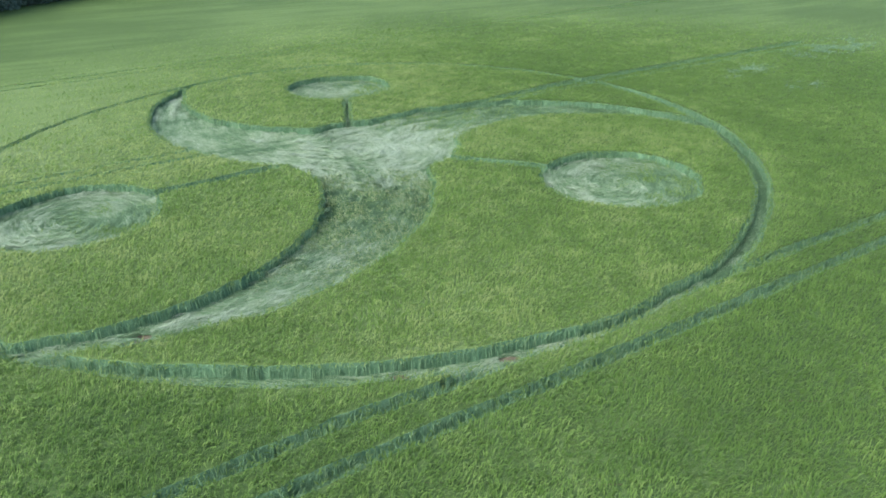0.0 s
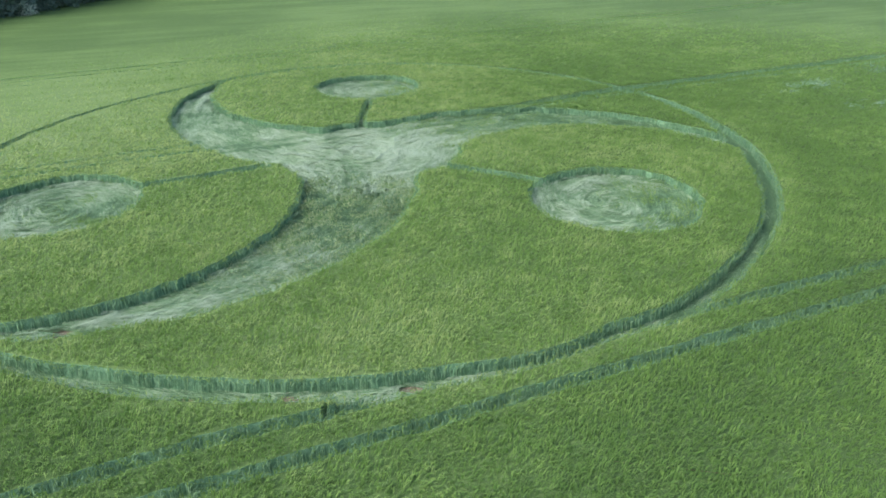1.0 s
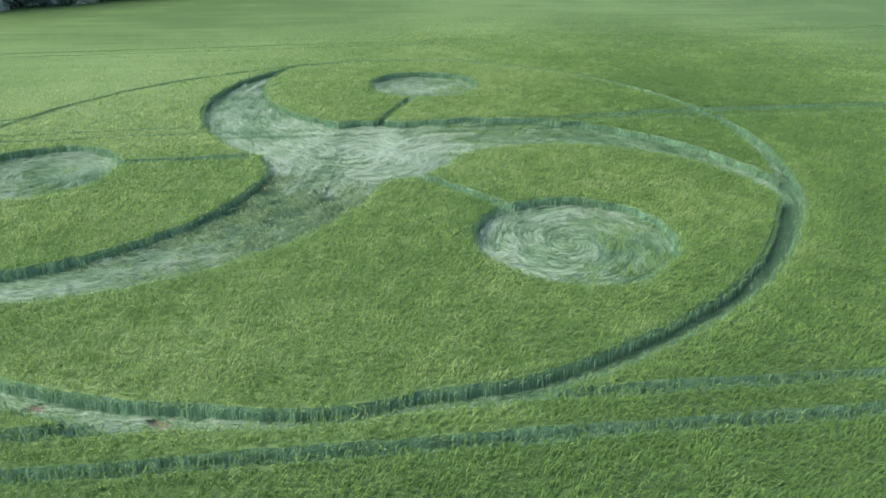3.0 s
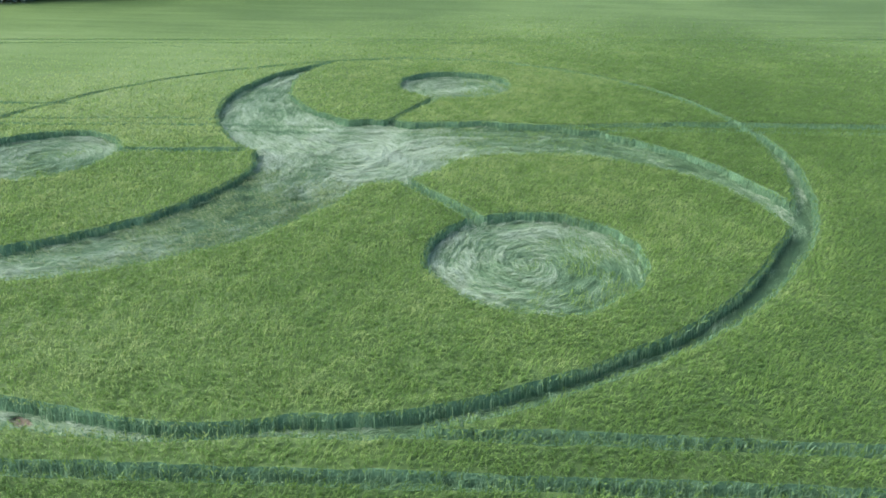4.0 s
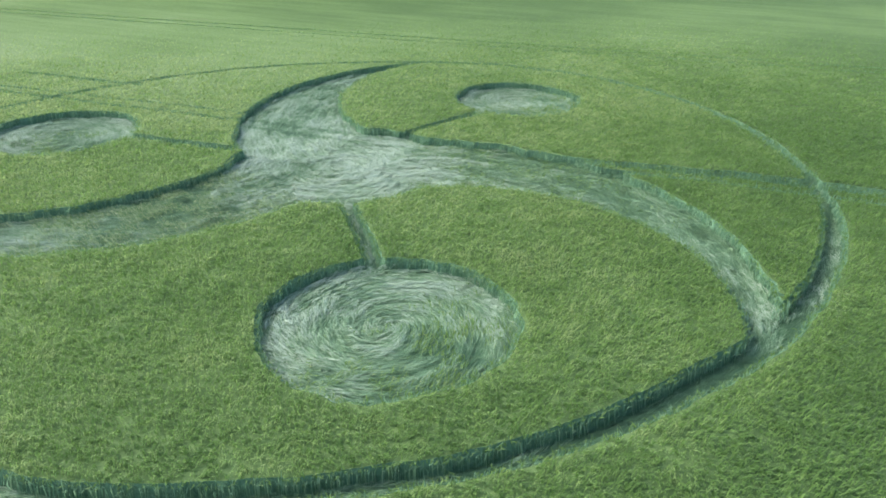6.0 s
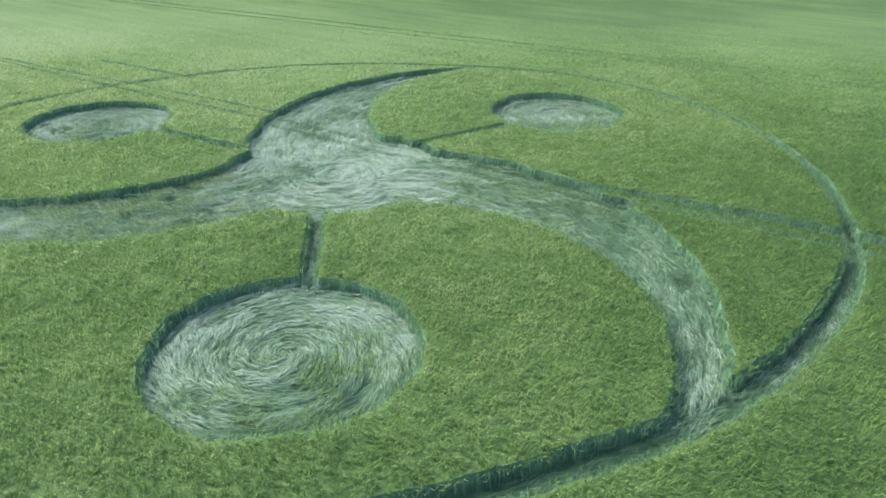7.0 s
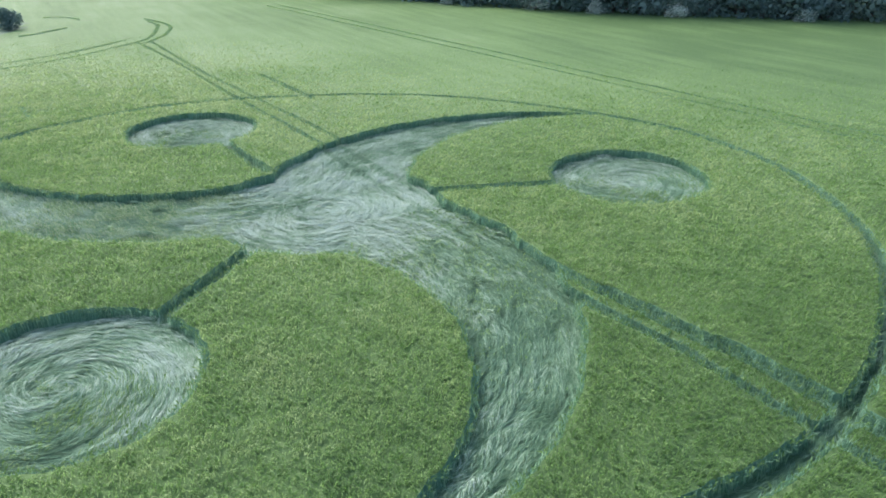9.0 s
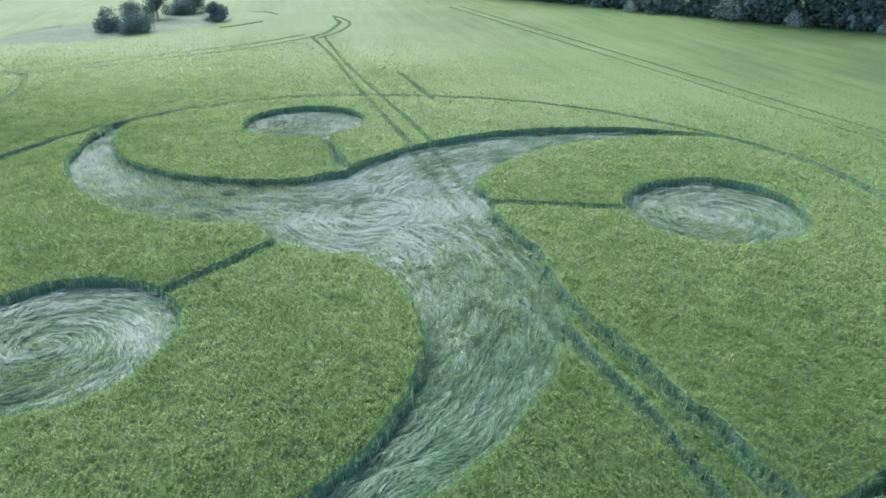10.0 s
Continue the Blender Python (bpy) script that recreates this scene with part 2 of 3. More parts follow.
def mound_height(x, y):
    cx, cy, rx, ry, h, turn = MOUND
    c, s = math.cos(radians(turn)), math.sin(radians(turn))
    q = ((x - cx) * c + (y - cy) * s) ** 2 / rx ** 2 + ((y - cy) * c - (x - cx) * s) ** 2 / ry ** 2
    return q, h * np.clip(1 - q, 0, 1) ** 0.6


def plan(x, y):
    """For each place the nearest trodden piece, the distance to its edge (below 0 inside) and the way its straw lies."""
    near, which, way = np.full(np.shape(x), 9.0), np.zeros(np.shape(x), int), np.zeros(np.shape(x))
    rough = 0.22 * (wander(x, y, 0.5, 1) - 0.5) + 0.25 * (wander(x, y, 1.6, 2) - 0.5)
    for n, (kind, k) in enumerate(PIECES):
        d, w = edge(kind, k, x, y)
        d = d + rough * (0.5 if kind in ("track", "link", "ring") else 1.0)
        if kind == "track":
            # the trodden figure lies over the wheel tracks
            better = (d < near) & (near > 0)
            near = np.minimum(near, d)
        else:
            better = d < near
            near = np.where(better, d, near)
        which, way = np.where(better, n, which), np.where(better, w, way)
    return near, which, way


def from_arrays(name, verts, faces, mat, parent=None, tone=None, smooth=False):
    """One mesh object out of numpy arrays; faces all of one length."""
    me = bpy.data.meshes.new(name)
    size = faces.shape[1]
    me.vertices.add(len(verts))
    me.vertices.foreach_set("co", verts.astype(np.float32).ravel())
    me.loops.add(faces.size)
    me.loops.foreach_set("vertex_index", faces.astype(np.int32).ravel())
    me.polygons.add(len(faces))
    me.polygons.foreach_set("loop_start", np.arange(0, faces.size, size, dtype=np.int32))
    me.polygons.foreach_set("use_smooth", np.full(len(faces), smooth))
    if tone is not None:
        me.attributes.new("tone", "FLOAT", "POINT").data.foreach_set("value", tone.astype(np.float32))
    me.update(calc_edges=True)
    me.materials.append(mat)
    ob = new(name, me)
    ob.parent = parent
    return ob


def part(name, bm, mat, parent, label=""):
    me = bpy.data.meshes.new(name)
    bm.to_mesh(me)
    bm.free()
    me.materials.append(mat)
    ob = new(name, me)
    ob.parent = parent
    return tagged(ob, label)


def blades(name, root, mid, tip, wide, mat, parent=None, tone=None):
    """Bent blades, one kite of two triangles each: root, bend and tip, and the width across the bend."""
    run = tip - root
    across = np.stack([-run[:, 1], run[:, 0], np.zeros(len(run))], 1)
    across += rng.normal(0, 0.35, across.shape) * np.linalg.norm(run, axis=1)[:, None]
    across *= (wide / (np.linalg.norm(across, axis=1) + 1e-6) / 2)[:, None]
    verts = np.stack([root, mid - across, mid + across, tip], 1).reshape(-1, 3)
    base = np.arange(len(root))[:, None] * 4
    faces = np.concatenate([base + [0, 2, 1], base + [1, 2, 3]], 0)
    return from_arrays(name, verts, faces, mat, parent, None if tone is None else np.repeat(tone, 4))


rng = np.random.RandomState(3)
WIND = radians(20)


def sheet(x0, x1, y0, y1, cell):
    """Middles of the cells of a grid."""
    xs, ys = np.meshgrid(np.arange(x0, x1, cell) + cell / 2, np.arange(y0, y1, cell) + cell / 2)
    return xs.ravel(), ys.ravel()


def cells(xc, yc, cell, z):
    """Square faces round those middles, as vertices and faces (joined where they touch)."""
    i, j = np.round(xc / cell - 0.5).astype(np.int64), np.round(yc / cell - 0.5).astype(np.int64)
    keys = np.stack([(i + a) * 1000003 + (j + b) for a, b in ((0, 0), (1, 0), (1, 1), (0, 1))], 1)
    flat, back = np.unique(keys, return_inverse=True)
    jj = (flat + 500000) % 1000003 - 500000
    ii = (flat - jj) // 1000003
    return np.stack([ii * cell, jj * cell, np.full(len(ii), z)], 1), back.reshape(-1, 4)


def join(parts):
    verts, faces, n = [], [], 0
    for v, f in parts:
        verts.append(v)
        faces.append(f + n)
        n += len(v)
    return np.concatenate(verts), np.concatenate(faces)


def open_side(x, y):
    """The part of the field round the figure and under the way past it."""
    return np.clip((66 + 0.65 * np.maximum(y - 46, 0) - x) / 22, 0, 1) * np.clip((y + 50) / 30, 0, 1)


def tone_with_light(x, y):
    """Tone of the standing crop: greener on the open side beyond the ring, patchy elsewhere, with haze and ear shade
    painted in.
    """
    out = np.clip((np.hypot(x - RING[0], y - RING[1]) - 27.5) / 2, 0, 1)
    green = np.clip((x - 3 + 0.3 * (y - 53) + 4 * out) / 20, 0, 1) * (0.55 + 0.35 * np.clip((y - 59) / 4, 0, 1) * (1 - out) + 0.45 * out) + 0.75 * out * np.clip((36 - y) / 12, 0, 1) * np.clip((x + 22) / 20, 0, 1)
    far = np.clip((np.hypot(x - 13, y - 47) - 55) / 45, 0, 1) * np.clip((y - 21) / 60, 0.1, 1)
    pale = np.clip((-7 - x) / 25, 0, 1) * np.clip((54 - y) / 22, 0, 1) * (1 - 0.9 * np.clip((-34 - x) / 20, 0, 1))         # bright haze towards the island, painted as paler crop
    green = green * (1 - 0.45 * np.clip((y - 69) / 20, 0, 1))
    # far crop darker, for the self-shade of ears the bare canopy lacks
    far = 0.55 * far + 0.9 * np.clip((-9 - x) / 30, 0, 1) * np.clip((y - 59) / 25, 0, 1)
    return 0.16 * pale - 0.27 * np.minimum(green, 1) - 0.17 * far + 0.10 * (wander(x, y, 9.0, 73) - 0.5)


# ---- ground ----
gx, gy = sheet(-2400, 2400, -2400, 2400, 120)
v, f = cells(gx, gy, 120, 0.0)
tagged(from_arrays("ground", v, f, SOIL), "brown field soil under the barley crop", "ground", kind="structure")

# ---- the standing barley: a closed canopy with ears on top, walls of stems along every edge ----
FINE, BLOCK = 0.2, 2.0
bx, by = sheet(-170, 130, -90, 240, BLOCK)
near_block = (np.hypot(bx - RING[0], by - RING[1]) < 34)
for line in TRACKS:
    near_block |= (along(bx, by, line)[0] < 1.8) & (open_side(bx, by) > 0)
q, _ = mound_height(bx, by)
off = q < 0.75
fine_x, fine_y = bx[near_block & ~off], by[near_block & ~off]
ox, oy = sheet(-1, 1, -1, 1, FINE)
fine_x, fine_y = (fine_x[:, None] + ox).ravel(), (fine_y[:, None] + oy).ravel()
dist, which, way = plan(fine_x, fine_y)
stand = dist > 0.06
TOP = 0.64                               # of the closed canopy; the ears stand over it
far_x, far_y = sheet(-1600, 1600, -1600, 1600, 10)
outside = (far_x < -170) | (far_x > 130) | (far_y < -90) | (far_y > 240)


def crop_top(x, y):
    """Height of the closed canopy: a little uneven, and lower in the strip between the two wheel tracks past the middle."""
    strip = np.clip((x - 6) / 4, 0, 1) * (along(x, y, STRIP)[0] < 0.85)
    return TOP + 0.07 * (wander(x, y, 2.5, 14) - 0.5) - 0.2 * strip


STRIP = [((p[0] + q[0]) / 2, (p[1] + q[1]) / 2) for p, q in zip(TRACKS[0], TRACKS[1])]


def region(x, y):
    """Which stand of barley a place belongs to: 0 the open field, 1 to 3 the lobes within the ring, 4 to 6 the horns between arm and ring."""
    turn = np.degrees(np.arctan2(y - RING[1], x - RING[0]))
    inside = np.hypot(x - RING[0], y - RING[1]) < np.interp(turn, RING_TURN, RING_IN, period=360) + 0.3
    sector = np.degrees(np.arctan2(y - HUB[1], x - HUB[0]))
    r = np.zeros(np.shape(x), int)
    for k, (a, b, (low, high)) in enumerate(ARMS):
        here = inside & (((sector - low) % 360) < high - low)
        hollow = np.hypot(x - a[0], y - a[1]) < a[2]
        # on the hollow side of an arm lies the lobe that the arm wraps; on the bulging side the next lobe
        r = np.where(here & hollow, (2, 3, 1)[k], r)
        r = np.where(here & ~hollow, (1, 2, 3)[k], r)
    return r


canopy_mid = cells(bx[~near_block & ~off], by[~near_block & ~off], BLOCK, TOP)
canopy_far = cells(far_x[outside], far_y[outside], 10, TOP)
LABELS = ["open field of green barley around the trodden figure", "standing green barley lobe around a flattened circle",
          "standing green barley lobe beside the wheel tracks", "standing green barley lobe crossed by wheel tracks"]
reg = region(fine_x[stand], fine_y[stand])


def rim_edges(f):
    """The edges that bound a sheet of faces."""
    e = np.sort(np.concatenate([f[:, [a, (a + 1) % 4]] for a in range(4)]), axis=1)
    keys, count = np.unique(e[:, 0] * 10000000 + e[:, 1], return_counts=True)
    keys = keys[count == 1]
    return np.stack([keys // 10000000, keys % 10000000], 1)


stands = []
for k in range(4):
    sel = reg == k
    v, f = cells(fine_x[stand][sel], fine_y[stand][sel], FINE, TOP)
    v[:, 2] = crop_top(v[:, 0], v[:, 1])
    e = rim_edges(f)
    rim = np.unique(e)
    # pull the rim onto the smooth edge of the trodden pieces
    for _ in range(2):
        x, y = v[rim, 0], v[rim, 1]
        d = plan(x, y)[0]
        gx, gy = (plan(x + 0.1, y)[0] - d) / 0.1, (plan(x, y + 0.1)[0] - d) / 0.1
        g = np.maximum(gx * gx + gy * gy, 0.3)
        foot = np.zeros((len(v), 3))
        foot[rim, 0], foot[rim, 1] = -0.17 * gx / np.sqrt(g), -0.17 * gy / np.sqrt(g)
        move = np.where(np.abs(d) < 0.4, np.clip(0.03 - d, -0.16, 0.16), 0) / g
        v[rim, 0] += move * gx
        v[rim, 1] += move * gy
    close = np.abs(plan(v[:, 0], v[:, 1])[0]) < 0.4
    e = e[close[e[:, 0]] & close[e[:, 1]]]
    wall = np.concatenate([v, v * [1, 1, 0] + foot]), np.stack([e[:, 0], e[:, 1], e[:, 1] + len(v), e[:, 0] + len(v)], 1)
    used, back = np.unique(wall[1], return_inverse=True)
    if k == 0:
        v, f = join([(v, f), canopy_mid, canopy_far])
    ob = from_arrays("barley_field" if k == 0 else "barley_lobe", v, f, CANOPY, tone=tone_with_light(v[:, 0], v[:, 1]))
    stands.append(tagged(ob, LABELS[k], "crop", "" if k == 0 else "lobes of standing barley", "stuff"))
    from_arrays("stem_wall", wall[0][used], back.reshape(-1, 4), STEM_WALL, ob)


def scatter(x, y, cell, per_cell):
    """Loose places, so many in each cell."""
    n = rng.poisson(per_cell, len(x))
    x, y = np.repeat(x, n), np.repeat(y, n)
    return x + (rng.rand(len(x)) - 0.5) * cell, y + (rng.rand(len(y)) - 0.5) * cell


def grow(x, y, length, wide, room):
    """Ears that nod with the wind, shorter where there is little room to an edge: root, bend, tip, width."""
    n = len(x)
    lean = WIND + 2.2 * (wander(x, y, 1.4, 11) - 0.5) + 1.4 * (wander(x, y, 0.5, 12) - 0.5) + rng.normal(0, 0.6, n)
    lift = crop_top(x, y) - TOP + 0.11 * (wander(x, y, 0.5, 13) - 0.5)
    size = np.minimum(length, 0.08 + room * 0.8) * rng.uniform(0.7, 1.3, n)
    c, s = np.cos(lean), np.sin(lean)
    root = np.stack([x, y, TOP - 0.06 + lift], 1)
    m = rng.uniform(0.25, 0.5, n) * size
    mid = np.stack([x + c * m, y + s * m, TOP + 0.13 + lift + rng.normal(0, 0.03, n)], 1)
    tip = np.stack([x + c * size, y + s * size, TOP + 0.13 + lift + rng.normal(0, 0.07, n)], 1)
    return root, mid, tip, wide * rng.uniform(0.6, 1.4, n)


def thickness(d):
    """Ears for a square metre, and their length and width, by the distance from the figure's middle: fewer and broader clumps further out."""
    return np.interp(d, [8, 20, 32, 46, 60], [150, 78, 34, 10, 0]), np.interp(d, [8, 20, 34, 60], [0.20, 0.24, 0.29, 0.16]), np.interp(d, [8, 20, 34, 60], [0.042, 0.056, 0.072, 0.03])


def near_side(x, y):
    """Metres from the line along the figure's open side."""
    return along(x, y, [(-1, 24), (13, 30), (21, 43), (21, 57), (15, 66)])[0]


fd = near_side(fine_x[stand], fine_y[stand])
ex, ey = scatter(fine_x[stand], fine_y[stand], FINE, thickness(fd)[0] * FINE * FINE * open_side(fine_x[stand], fine_y[stand]))
room = plan(ex, ey)[0]
ex, ey, room = ex[room > 0.03], ey[room > 0.03], room[room > 0.03]
mx, my = bx[~near_block & ~off], by[~near_block & ~off]
md = near_side(mx, my)
mx, my = scatter(mx, my, BLOCK, thickness(md)[0] * BLOCK * BLOCK * open_side(mx, my))
reg = np.concatenate([region(ex, ey), np.zeros(len(mx), int)])
ex, ey, room = np.concatenate([ex, mx]), np.concatenate([ey, my]), np.concatenate([room, np.full(len(mx), 9.0)])
for k in range(4):
    x, y = ex[reg == k], ey[reg == k]
    _, long, wide = thickness(near_side(x, y))
    between = along(x, y, STRIP)[0] < 0.9
    # clump lows darker for shade between ears, west side paler for haze
    tone_with_shade = tone_with_light(x, y) + 0.12 * (wander(x, y, 6.0, 71) - 0.5) + 0.2 * (wander(x, y, 2.2, 74) - 0.5) + 0.18 * (wander(x, y, 1.1, 72) - 0.5) + 0.24 * (wander(x, y, 0.5, 13) - 0.5) + 0.04 * np.clip((-7 - x) / 8, 0, 1) + 0.12 * np.clip(1 - np.hypot(x - 14, y - 54) / 9, 0, 1) - 0.15 * (between & (x > 3))
    blades("ears", *grow(x, y, long, wide, room[reg == k]), EARS, stands[k], tone_with_shade)

# stems along the edges
rim = (np.abs(dist) < 0.2) & (open_side(fine_x, fine_y) > 0.5)
sx, sy = scatter(fine_x[rim], fine_y[rim], FINE, 9.0)
sd = plan(sx, sy)[0]
sx, sy = sx[(sd > -0.10) & (sd < 0.08)], sy[(sd > -0.10) & (sd < 0.08)]
reg = region(sx, sy)
n = len(sx)
sd = plan(sx, sy)[0]
ox, oy = (sd - plan(sx + 0.1, sy)[0]) / 0.1, (sd - plan(sx, sy + 0.1)[0]) / 0.1       # the way out of the crop
out = np.stack([ox, oy, np.zeros(n)], 1) / np.maximum(np.hypot(ox, oy), 0.5)[:, None]
root = np.stack([sx, sy, np.zeros(n)], 1) + out * rng.uniform(0.08, 0.24, n)[:, None]
mid = np.stack([sx, sy, rng.uniform(0.32, 0.6, n)], 1) + out * rng.uniform(0.0, 0.16, n)[:, None]
tip = mid + np.stack([rng.normal(0.02, 0.07, n), rng.normal(0.02, 0.07, n), rng.uniform(0.06, 0.26, n)], 1) + out * rng.normal(0.0, 0.06, n)[:, None]
for k in range(4):
    s = reg == k
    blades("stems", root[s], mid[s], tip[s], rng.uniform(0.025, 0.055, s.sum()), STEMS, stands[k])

# ears that hang over the edges
s = rng.rand(n) < 0.6
root = np.stack([sx, sy, rng.uniform(0.48, 0.66, n)], 1)[s]
lean = rng.uniform(0, 2 * math.pi, s.sum())
reach = rng.uniform(0.03, 0.22, s.sum())
root = root + (out * rng.uniform(0.0, 0.14, n)[:, None])[s]
mid = root + np.stack([np.cos(lean) * reach * 0.5, np.sin(lean) * reach * 0.5, rng.uniform(0.06, 0.15, s.sum())], 1)
tip = root + np.stack([np.cos(lean) * reach * 1.4, np.sin(lean) * reach * 1.4, rng.uniform(0.08, 0.22, s.sum())], 1)
for k in range(4):
    q = reg[s] == k
    blades("rim_ears", root[q], mid[q], tip[q], rng.uniform(0.025, 0.05, q.sum()), EARS, stands[k], tone_with_light(root[q][:, 0], root[q][:, 1]))

# ---- the trodden pieces: a mat of lodged barley with loose straw on top ----
NAMES = {"circle": "flattened_circle", "arm": "flattened_arm", "hub": "flattened_centre", "ring": "flattened_ring", "link": "flattened_link",
         "patch": "lodged_patch", "track": "wheel_track"}
TEXT = {"circle": "round patch of barley flattened in a swirl", "arm": "curved arm of flattened pale barley straw",
        "hub": "flattened centre of pale swirled barley straw", "ring": "narrow ring path trodden through green barley",
        "link": "straight narrow path trodden through standing barley", "patch": "wind-lodged pale patch in the barley field",
        "track": "wheel track pressed through the barley crop"}
for number, (kind, k) in enumerate(PIECES):
    here = (which == number) & (dist < 0.12)
    for cx, cy, r in BARE:
        here &= np.hypot(fine_x - cx, (fine_y - cy) * 1.6) > r
    x, y = fine_x[here], fine_y[here]
    if not len(x):
        continue
    def wisps(px, py):
        """Long locks of straw: 0 to 1 over broad and narrow ones."""
        u, w = flow(kind, k, px, py)
        w = w + 0.5 * (wander(px, py, 1.7, 23) - 0.5)
        return wander(u / 2.2, w / 0.45, 1.0, 31 + number % 5), wander(u / 0.9, w / 0.16, 1.0, 41 + number % 5)

    v, f = cells(x, y, FINE, 0.0)
    broad, fine = wisps(v[:, 0], v[:, 1])
    v[:, 2] = 0.02 + 0.10 * broad * broad
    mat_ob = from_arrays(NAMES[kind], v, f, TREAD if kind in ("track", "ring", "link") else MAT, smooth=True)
    tagged(mat_ob, TEXT[kind], "crop" if kind != "track" else "track", {"circle": "flattened circles", "arm": "flattened arms", "link": "links to the circles", "track": "wheel tracks"}.get(kind, ""), "stuff")
    x, y = scatter(x, y, FINE, 9.5)
    if kind == "track":
        keep = (np.hypot(x - RING[0], y - RING[1]) < 60) & (open_side(x, y) > 0.5)
        x, y = x[keep], y[keep]
    d, w, way_here = plan(x, y)
    keep = d < 0.1
    x, y, way_here = x[keep], y[keep], way_here[keep]
    n = len(x)
    if not n:
        continue
    broad, fine = wisps(x, y)
    # tufts that have risen again, mostly where the first arm leaves the middle
    risen = np.clip(wander(x, y, 0.8, 81) - 0.62, 0, 1) * 0.5
    if kind == "arm":
        far = np.hypot(x - HUB[0], y - HUB[1])
        risen = risen + (0.3, 0.04, 0.15)[k] * np.clip(wander(x, y, 0.6, 82) - 0.3, 0, 1) * np.clip((18 - far) / 8, 0, 1) * np.clip((far - 3) / 3, 0, 1)
    elif kind == "track":
        risen = risen + rng.uniform(0.0, 0.2, n)
    turn = way_here + 0.9 * (broad - 0.5) + 0.8 * (fine - 0.5) + rng.normal(0, 0.12 + risen, n)
    size = rng.uniform(0.32, 0.85, n) * (0.5 if kind in ("track", "link") else 1.0)
    lift = (0.17 * broad * broad + 0.17 * fine) * (0.5 if kind == "ring" else 1.0) + rng.uniform(0, 0.05, n)
    c, s = np.cos(turn), np.sin(turn)
    root = np.stack([x - c * size / 2, y - s * size / 2, 0.02 + lift * 0.5], 1)
    mid = np.stack([x, y, 0.04 + lift + (0.6 if kind == "track" else 0.3) * risen], 1)
    tip = np.stack([x + c * size / 2, y + s * size / 2, 0.03 + lift * rng.uniform(0.4, 1.1, n) + risen], 1)
    # low locks get a darker tone: the shade between them is painted
    tone = 0.18 * (broad - 0.5) + 0.21 * (fine - 0.5) + 0.34 * (wander(x, y, 2.4, 51) - 0.5) + 0.2 * (wander(x, y, 0.6, 53) - 0.5) + 0.04 - 0.3 * risen
    # links darkened further for the shade in their narrow trench
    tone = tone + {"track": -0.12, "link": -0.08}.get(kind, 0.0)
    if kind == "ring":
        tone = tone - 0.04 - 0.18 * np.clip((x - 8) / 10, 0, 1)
    if kind == "circle":
        # greener where the straw lifts again on the side away from the wind
        tone = tone - 0.14 * np.clip((x - CIRCLES[k][0]) / CIRCLES[k][2] + 0.3, 0, 1)
    if kind in ("arm", "hub"):
        tone = tone + 0.16 * np.clip((8.0 - np.hypot(x - HUB[0], y - HUB[1]) + 3 * (wander(x, y, 2.0, 84) - 0.5)) / 4, 0, 1)
        # the wheel tracks still show as greener lines under the trodden straw
        pressed = np.minimum(along(x, y, TRACKS[0])[0], along(x, y, TRACKS[1])[0])
        tone = tone - 0.2 * (pressed < 0.28)
    if kind == "arm" and k == 2:
        tone = tone - 0.16 * np.clip((far - 9) / 5, 0, 1)
    if kind == "arm" and k == 0:
        tone = tone - 0.14 * np.clip((19 - far) / 6, 0, 1) * np.clip((far - 6) / 3, 0, 1)
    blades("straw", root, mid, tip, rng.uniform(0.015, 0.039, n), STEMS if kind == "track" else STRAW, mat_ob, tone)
    # ears that have lifted themselves again: thickly where the first arm leaves the middle, in tufts on the east side of the circles
    inside = np.clip(-2.5 * plan(x, y)[0], 0, 1)
    if kind == "arm":
        chance = (1.0, 0.0, 0.25)[k] * np.clip((21 - far) / 9, 0, 1) * np.clip((far - 4) / 3, 0, 1) * np.clip(2.0 * wander(x, y, 1.1, 83) - 0.4, 0, 1) * inside
    elif kind == "circle":
        chance = 0.5 * np.clip((x - CIRCLES[k][0]) / CIRCLES[k][2] + 0.3, 0, 1) * np.clip(3 * wander(x, y, 1.2, 85) - 1.4, 0, 1) * inside
    else:
        continue
    pick = rng.rand(n) < chance
    q = pick.sum()
    if q:
        a = way_here[pick] + rng.normal(0, 0.6, q)
        root = np.stack([x[pick], y[pick], rng.uniform(0.08, 0.2, q)], 1)
        up = np.stack([np.cos(a), np.sin(a), np.zeros(q)], 1) * rng.uniform(0.05, 0.13, q)[:, None]
        mid = root + up + np.stack([np.zeros(q), np.zeros(q), rng.uniform(0.10, 0.27, q)], 1)
        tip = mid + up * 1.4 + np.stack([np.zeros(q), np.zeros(q), rng.uniform(-0.08, 0.1, q)], 1)
        first = kind == "arm" and k == 0
        blades("lifted_ears", root, mid, tip, rng.uniform(0.02, 0.042, q), RISEN if first else EARS, mat_ob, rng.uniform(-0.15, 0.15, q) + (0.0 if first else -0.08))

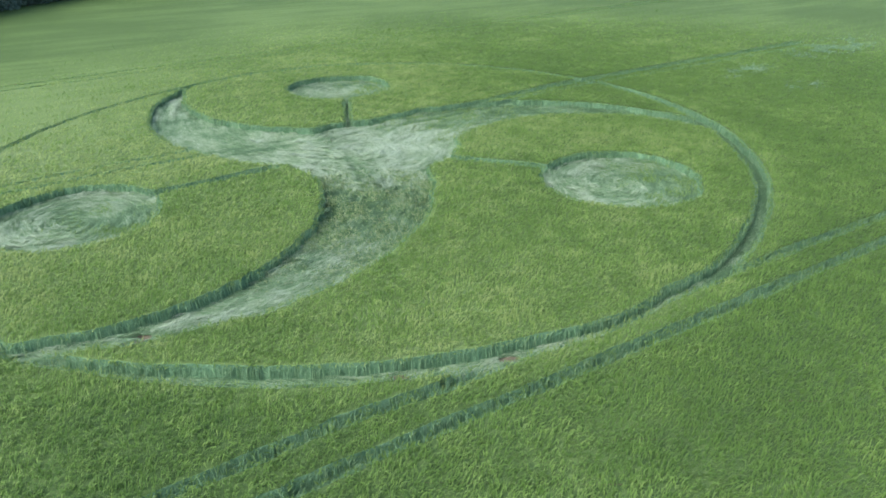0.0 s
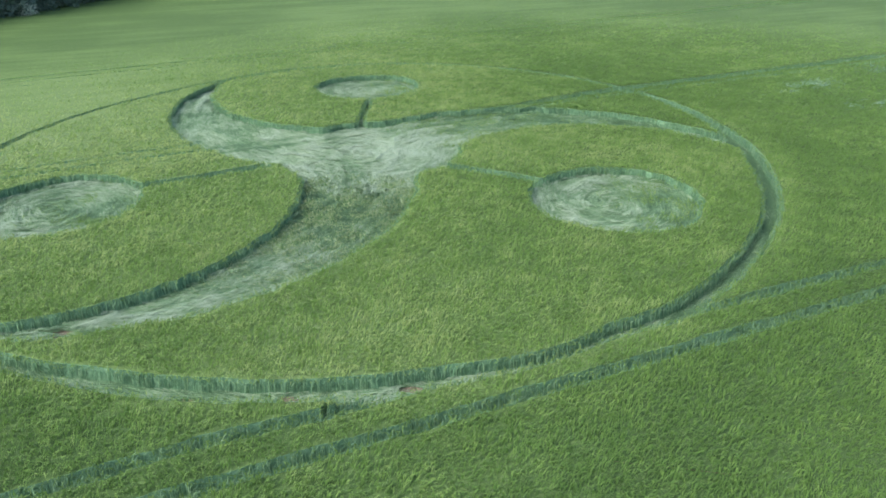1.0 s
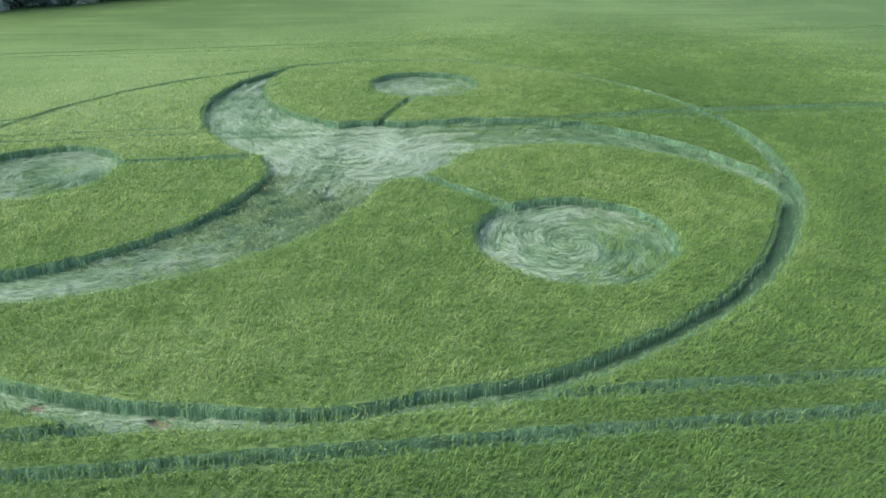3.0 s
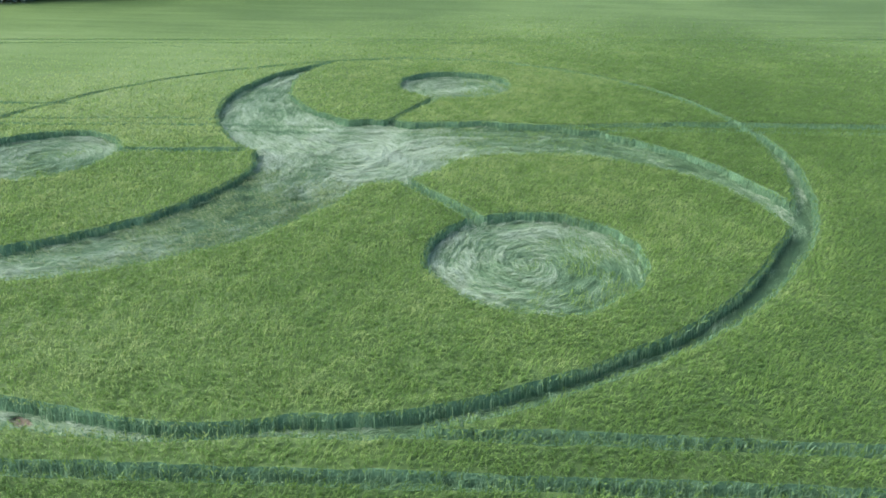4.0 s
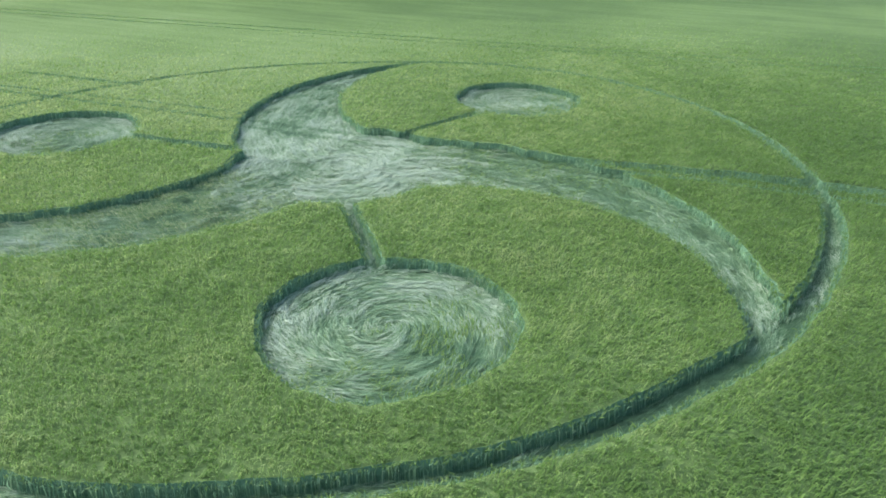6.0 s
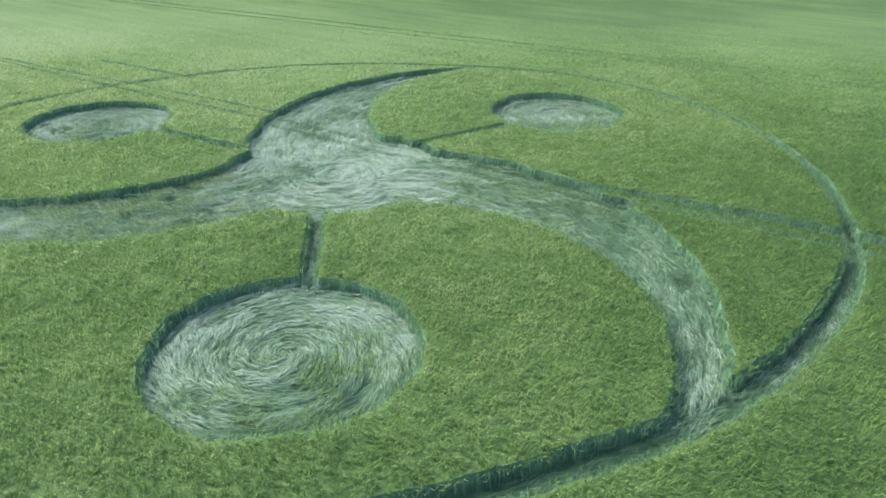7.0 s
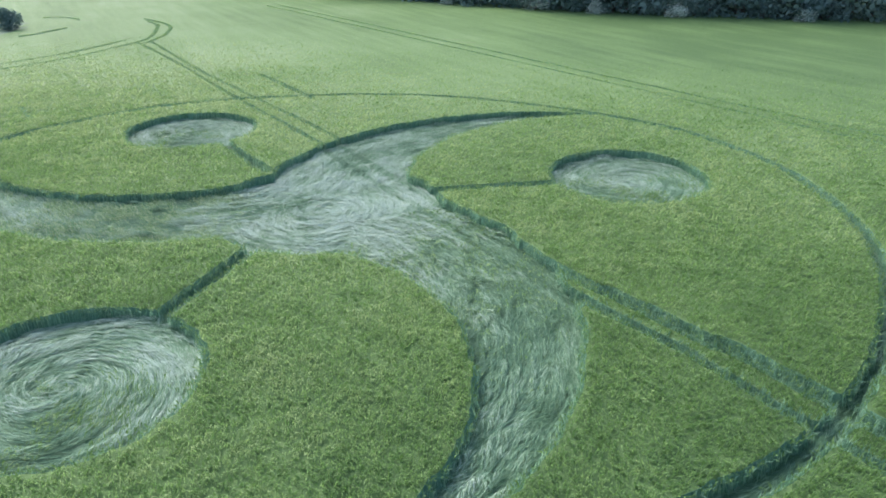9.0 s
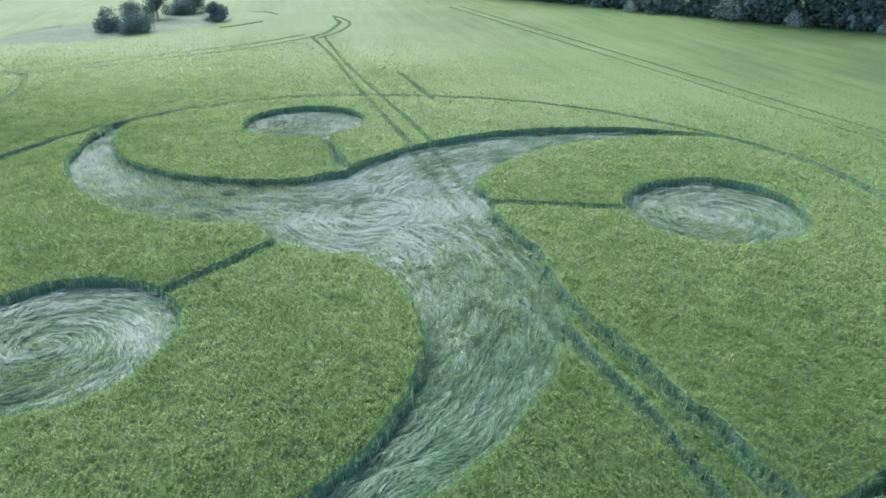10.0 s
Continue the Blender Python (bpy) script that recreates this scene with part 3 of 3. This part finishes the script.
# ---- pale wind-lodged streaks that lie over the standing crop ----
for k, (cx, cy, rx, ry, turn) in enumerate(PATCHES):
    n = int(rx * ry * 170)
    u, w = rng.normal(0, 0.55, n) * rx, rng.normal(0, 0.6, n) * ry
    c, s = math.cos(radians(turn)), math.sin(radians(turn))
    x, y = cx + u * c - w * s, cy + u * s + w * c
    keep = wander(x, y, 1.6, 91) > 0.42
    x, y = x[keep], y[keep]
    n = len(x)
    a = radians(turn) + rng.normal(0, 0.35, n)
    size = rng.uniform(0.4, 0.8, n)
    z = TOP + 0.14 + 0.10 * wander(x, y, 0.8, 92)
    run = np.stack([np.cos(a) * size / 2, np.sin(a) * size / 2, np.full(n, 0.02)], 1)
    mid = np.stack([x, y, z], 1)
    tagged(blades("lodged_patch", mid - run - [0, 0, 0.1], mid, mid + run - [0, 0, 0.05], rng.uniform(0.05, 0.09, n), STRAW, None, rng.uniform(-0.35, 0.0, n)),
           TEXT["patch"], "crop", "wind-lodged patches", "stuff")

# ---- the grassy island with its bushes ----
gx, gy = sheet(-90, -30, -36, 14, 0.5)
q, h = mound_height(gx, gy)
v, f = cells(gx[q < 1.1], gy[q < 1.1], 0.5, 0.0)
v[:, 2] = mound_height(v[:, 0], v[:, 1])[1] + 0.40 + 0.10 * wander(v[:, 0], v[:, 1], 1.3, 61)
tagged(from_arrays("grass_island", v, f, GRASS, smooth=True), "low island of pale rough grass in the barley", "grass", kind="structure")


gx, gy = scatter(gx[q < 0.95], gy[q < 0.95], 0.5, 1.2)
gz = mound_height(gx, gy)[1] + 0.40
n = len(gx)
a = rng.uniform(0, 2 * math.pi, n)
root = np.stack([gx, gy, gz], 1)
up = np.stack([np.cos(a) * 0.15, np.sin(a) * 0.15, rng.uniform(0.02, 0.08, n)], 1)
tagged(blades("rough_grass", root, root + up * 0.6, root + up * [1.6, 1.6, 1.0], np.full(n, 0.12), GRASS), "tufts of rough pale grass on the low island", "grass", kind="stuff")


def leaf_cloud(lumps, count, leaf):
    """Leaves on uneven lumps (x, y, z, radius, squash): centres and sizes as vertices and faces."""
    weight = np.array([l[3] ** 2 for l in lumps])
    pick = rng.choice(len(lumps), count, p=weight / weight.sum())
    l = np.array(lumps)[pick]
    way = rng.normal(0, 1, (count, 3))
    way /= np.linalg.norm(way, axis=1)[:, None]
    r = l[:, 3] * rng.uniform(0.55, 1.12, count)
    mid = l[:, :3] + way * r[:, None] * np.stack([np.ones(count), np.ones(count), l[:, 4]], 1)
    a = rng.normal(0, 1, (count, 3))
    a /= np.linalg.norm(a, axis=1)[:, None]
    b = np.cross(a, way)
    b /= np.linalg.norm(b, axis=1)[:, None] + 1e-6
    s = (leaf * rng.uniform(0.6, 1.5, count))[:, None]
    verts = np.stack([mid - a * s, mid - b * s * 0.6, mid + a * s, mid + b * s * 0.6], 1).reshape(-1, 3)
    verts[:, 2] = np.maximum(verts[:, 2], 0.05)
    return verts, np.arange(count * 4).reshape(-1, 4)


def tree(name, x, y, z, high, wide, label, category, group, leaves=LEAVES, low=0.15, count=900, leaf=0.0):
    """A trunk with limbs under a crown of leaf clumps, standing at x, y, z."""
    base = new(name)
    base.location = (x, y, z)
    tagged(base, label, category, group)
    bm = bmesh.new()
    limbs = [((0, 0, -0.1), (0.1, 0, high * 0.5), 0.05 * high * 0.5)]
    lumps = []
    for k in range(9):
        a = 2.4 * k + rng.uniform(0, 1)
        r = wide / 2 * rng.uniform(0.35, 0.75)
        h = high * rng.uniform(low + 0.15, 0.8)
        lumps.append((r * math.cos(a), r * math.sin(a), h, wide * rng.uniform(0.2, 0.32), 0.85))
        if k < 5:
            limbs.append(((0, 0, high * 0.25), (r * math.cos(a), r * math.sin(a), h), 0.012 * high))
    lumps.append((0, 0, high * 0.62, wide * 0.33, 1.0))
    lumps.append((0.1 * wide, 0, high * 0.84, wide * 0.22, 0.8))
    for p0, p1, r in limbs:
        run = Vector(p1) - Vector(p0)
        m = Matrix.Translation((Vector(p0) + Vector(p1)) / 2) @ run.to_track_quat("Z", "Y").to_matrix().to_4x4()
        bmesh.ops.create_cone(bm, cap_ends=True, segments=7, radius1=r, radius2=r * 0.5, depth=run.length, matrix=m)
    part("trunk", bm, BARK, base)
    v, f = leaf_cloud(lumps, count, leaf or 0.02 * (high + wide) / 2 + 0.07)
    from_arrays("crown", v, f, leaves, base)
    return base


BUSHES = [(-52.4, -9.7, 3.0, 4.4), (-52.5, -5.5, 2.2, 5.0), (-60.5, -12.5, 2.8, 4.4), (-65.6, -12.1, 4.6, 4.2), (-71.5, -12.0, 2.4, 4.4), (-74.2, -11.5, 3.0, 4.4), (-66.0, -1.8, 2.7, 3.5)]
for x, y, high, wide in BUSHES:
    tree("bush", x, y, 0.40 + float(mound_height(np.array(x), np.array(y))[1]), high, wide, "dark green rounded hawthorn bush on the grassy island", "bush", "bushes on the grass island", count=3600, low=-0.15, leaf=0.11)

# ---- the belt of trees along the field's far side ----
BELT = smooth_line([(-122, 4), (-107, 32), (-98.8, 47), (-86.5, 66.5), (-79, 82), (-73.5, 97), (-70, 112), (-68, 130), (-64, 141), (-52, 160)], 4)
for (x0, y0), (x1, y1) in zip(BELT, BELT[1:]):
    step = math.hypot(x1 - x0, y1 - y0)
    nx, ny = -(y1 - y0) / step, (x1 - x0) / step
    for row in (0, 1):
        k = rng.uniform(0, 1)
        back = 3.5 + 5.5 * row + rng.uniform(-0.8, 0.8)
        tree("belt_tree", x0 + (x1 - x0) * k + nx * back, y0 + (y1 - y0) * k + ny * back, 0, rng.uniform(11, 16), rng.uniform(7, 10),
             "tall dark broadleaf tree in the belt beside the field", "tree", "trees of the belt", count=950, low=-0.12, leaf=0.4)
    for half in (0.2, 0.7):
        if rng.rand() < 0.2:
            continue
        tree("hedge_bush", x0 + (x1 - x0) * half + nx * 1.8, y0 + (y1 - y0) * half + ny * 1.8, 0, rng.uniform(2.2, 4.8), rng.uniform(3.5, 5.5),
             "dark hedge bush under the belt of trees", "bush", "bushes under the belt", count=420, low=0.0, leaf=0.22)
# one pale bush; the smaller ones stand for bright gaps between the trees
for x, y, high, wide in ((-83.4, 71.9, 4.0, 4.4), (-91.5, 57.8, 2.4, 2.8), (-79.2, 80.5, 2.6, 3.2), (-74.8, 91.5, 2.2, 3.7), (-70.4, 108.0, 2.2, 3.2)):
    tree("pale_bush_and_gap", x, y, 0, high, wide, "pale bush and bright-gap stand-in before the dark trees", "bush", "pale bushes before the belt", leaves=PALE_LEAVES, count=1100, low=0.0, leaf=0.10)
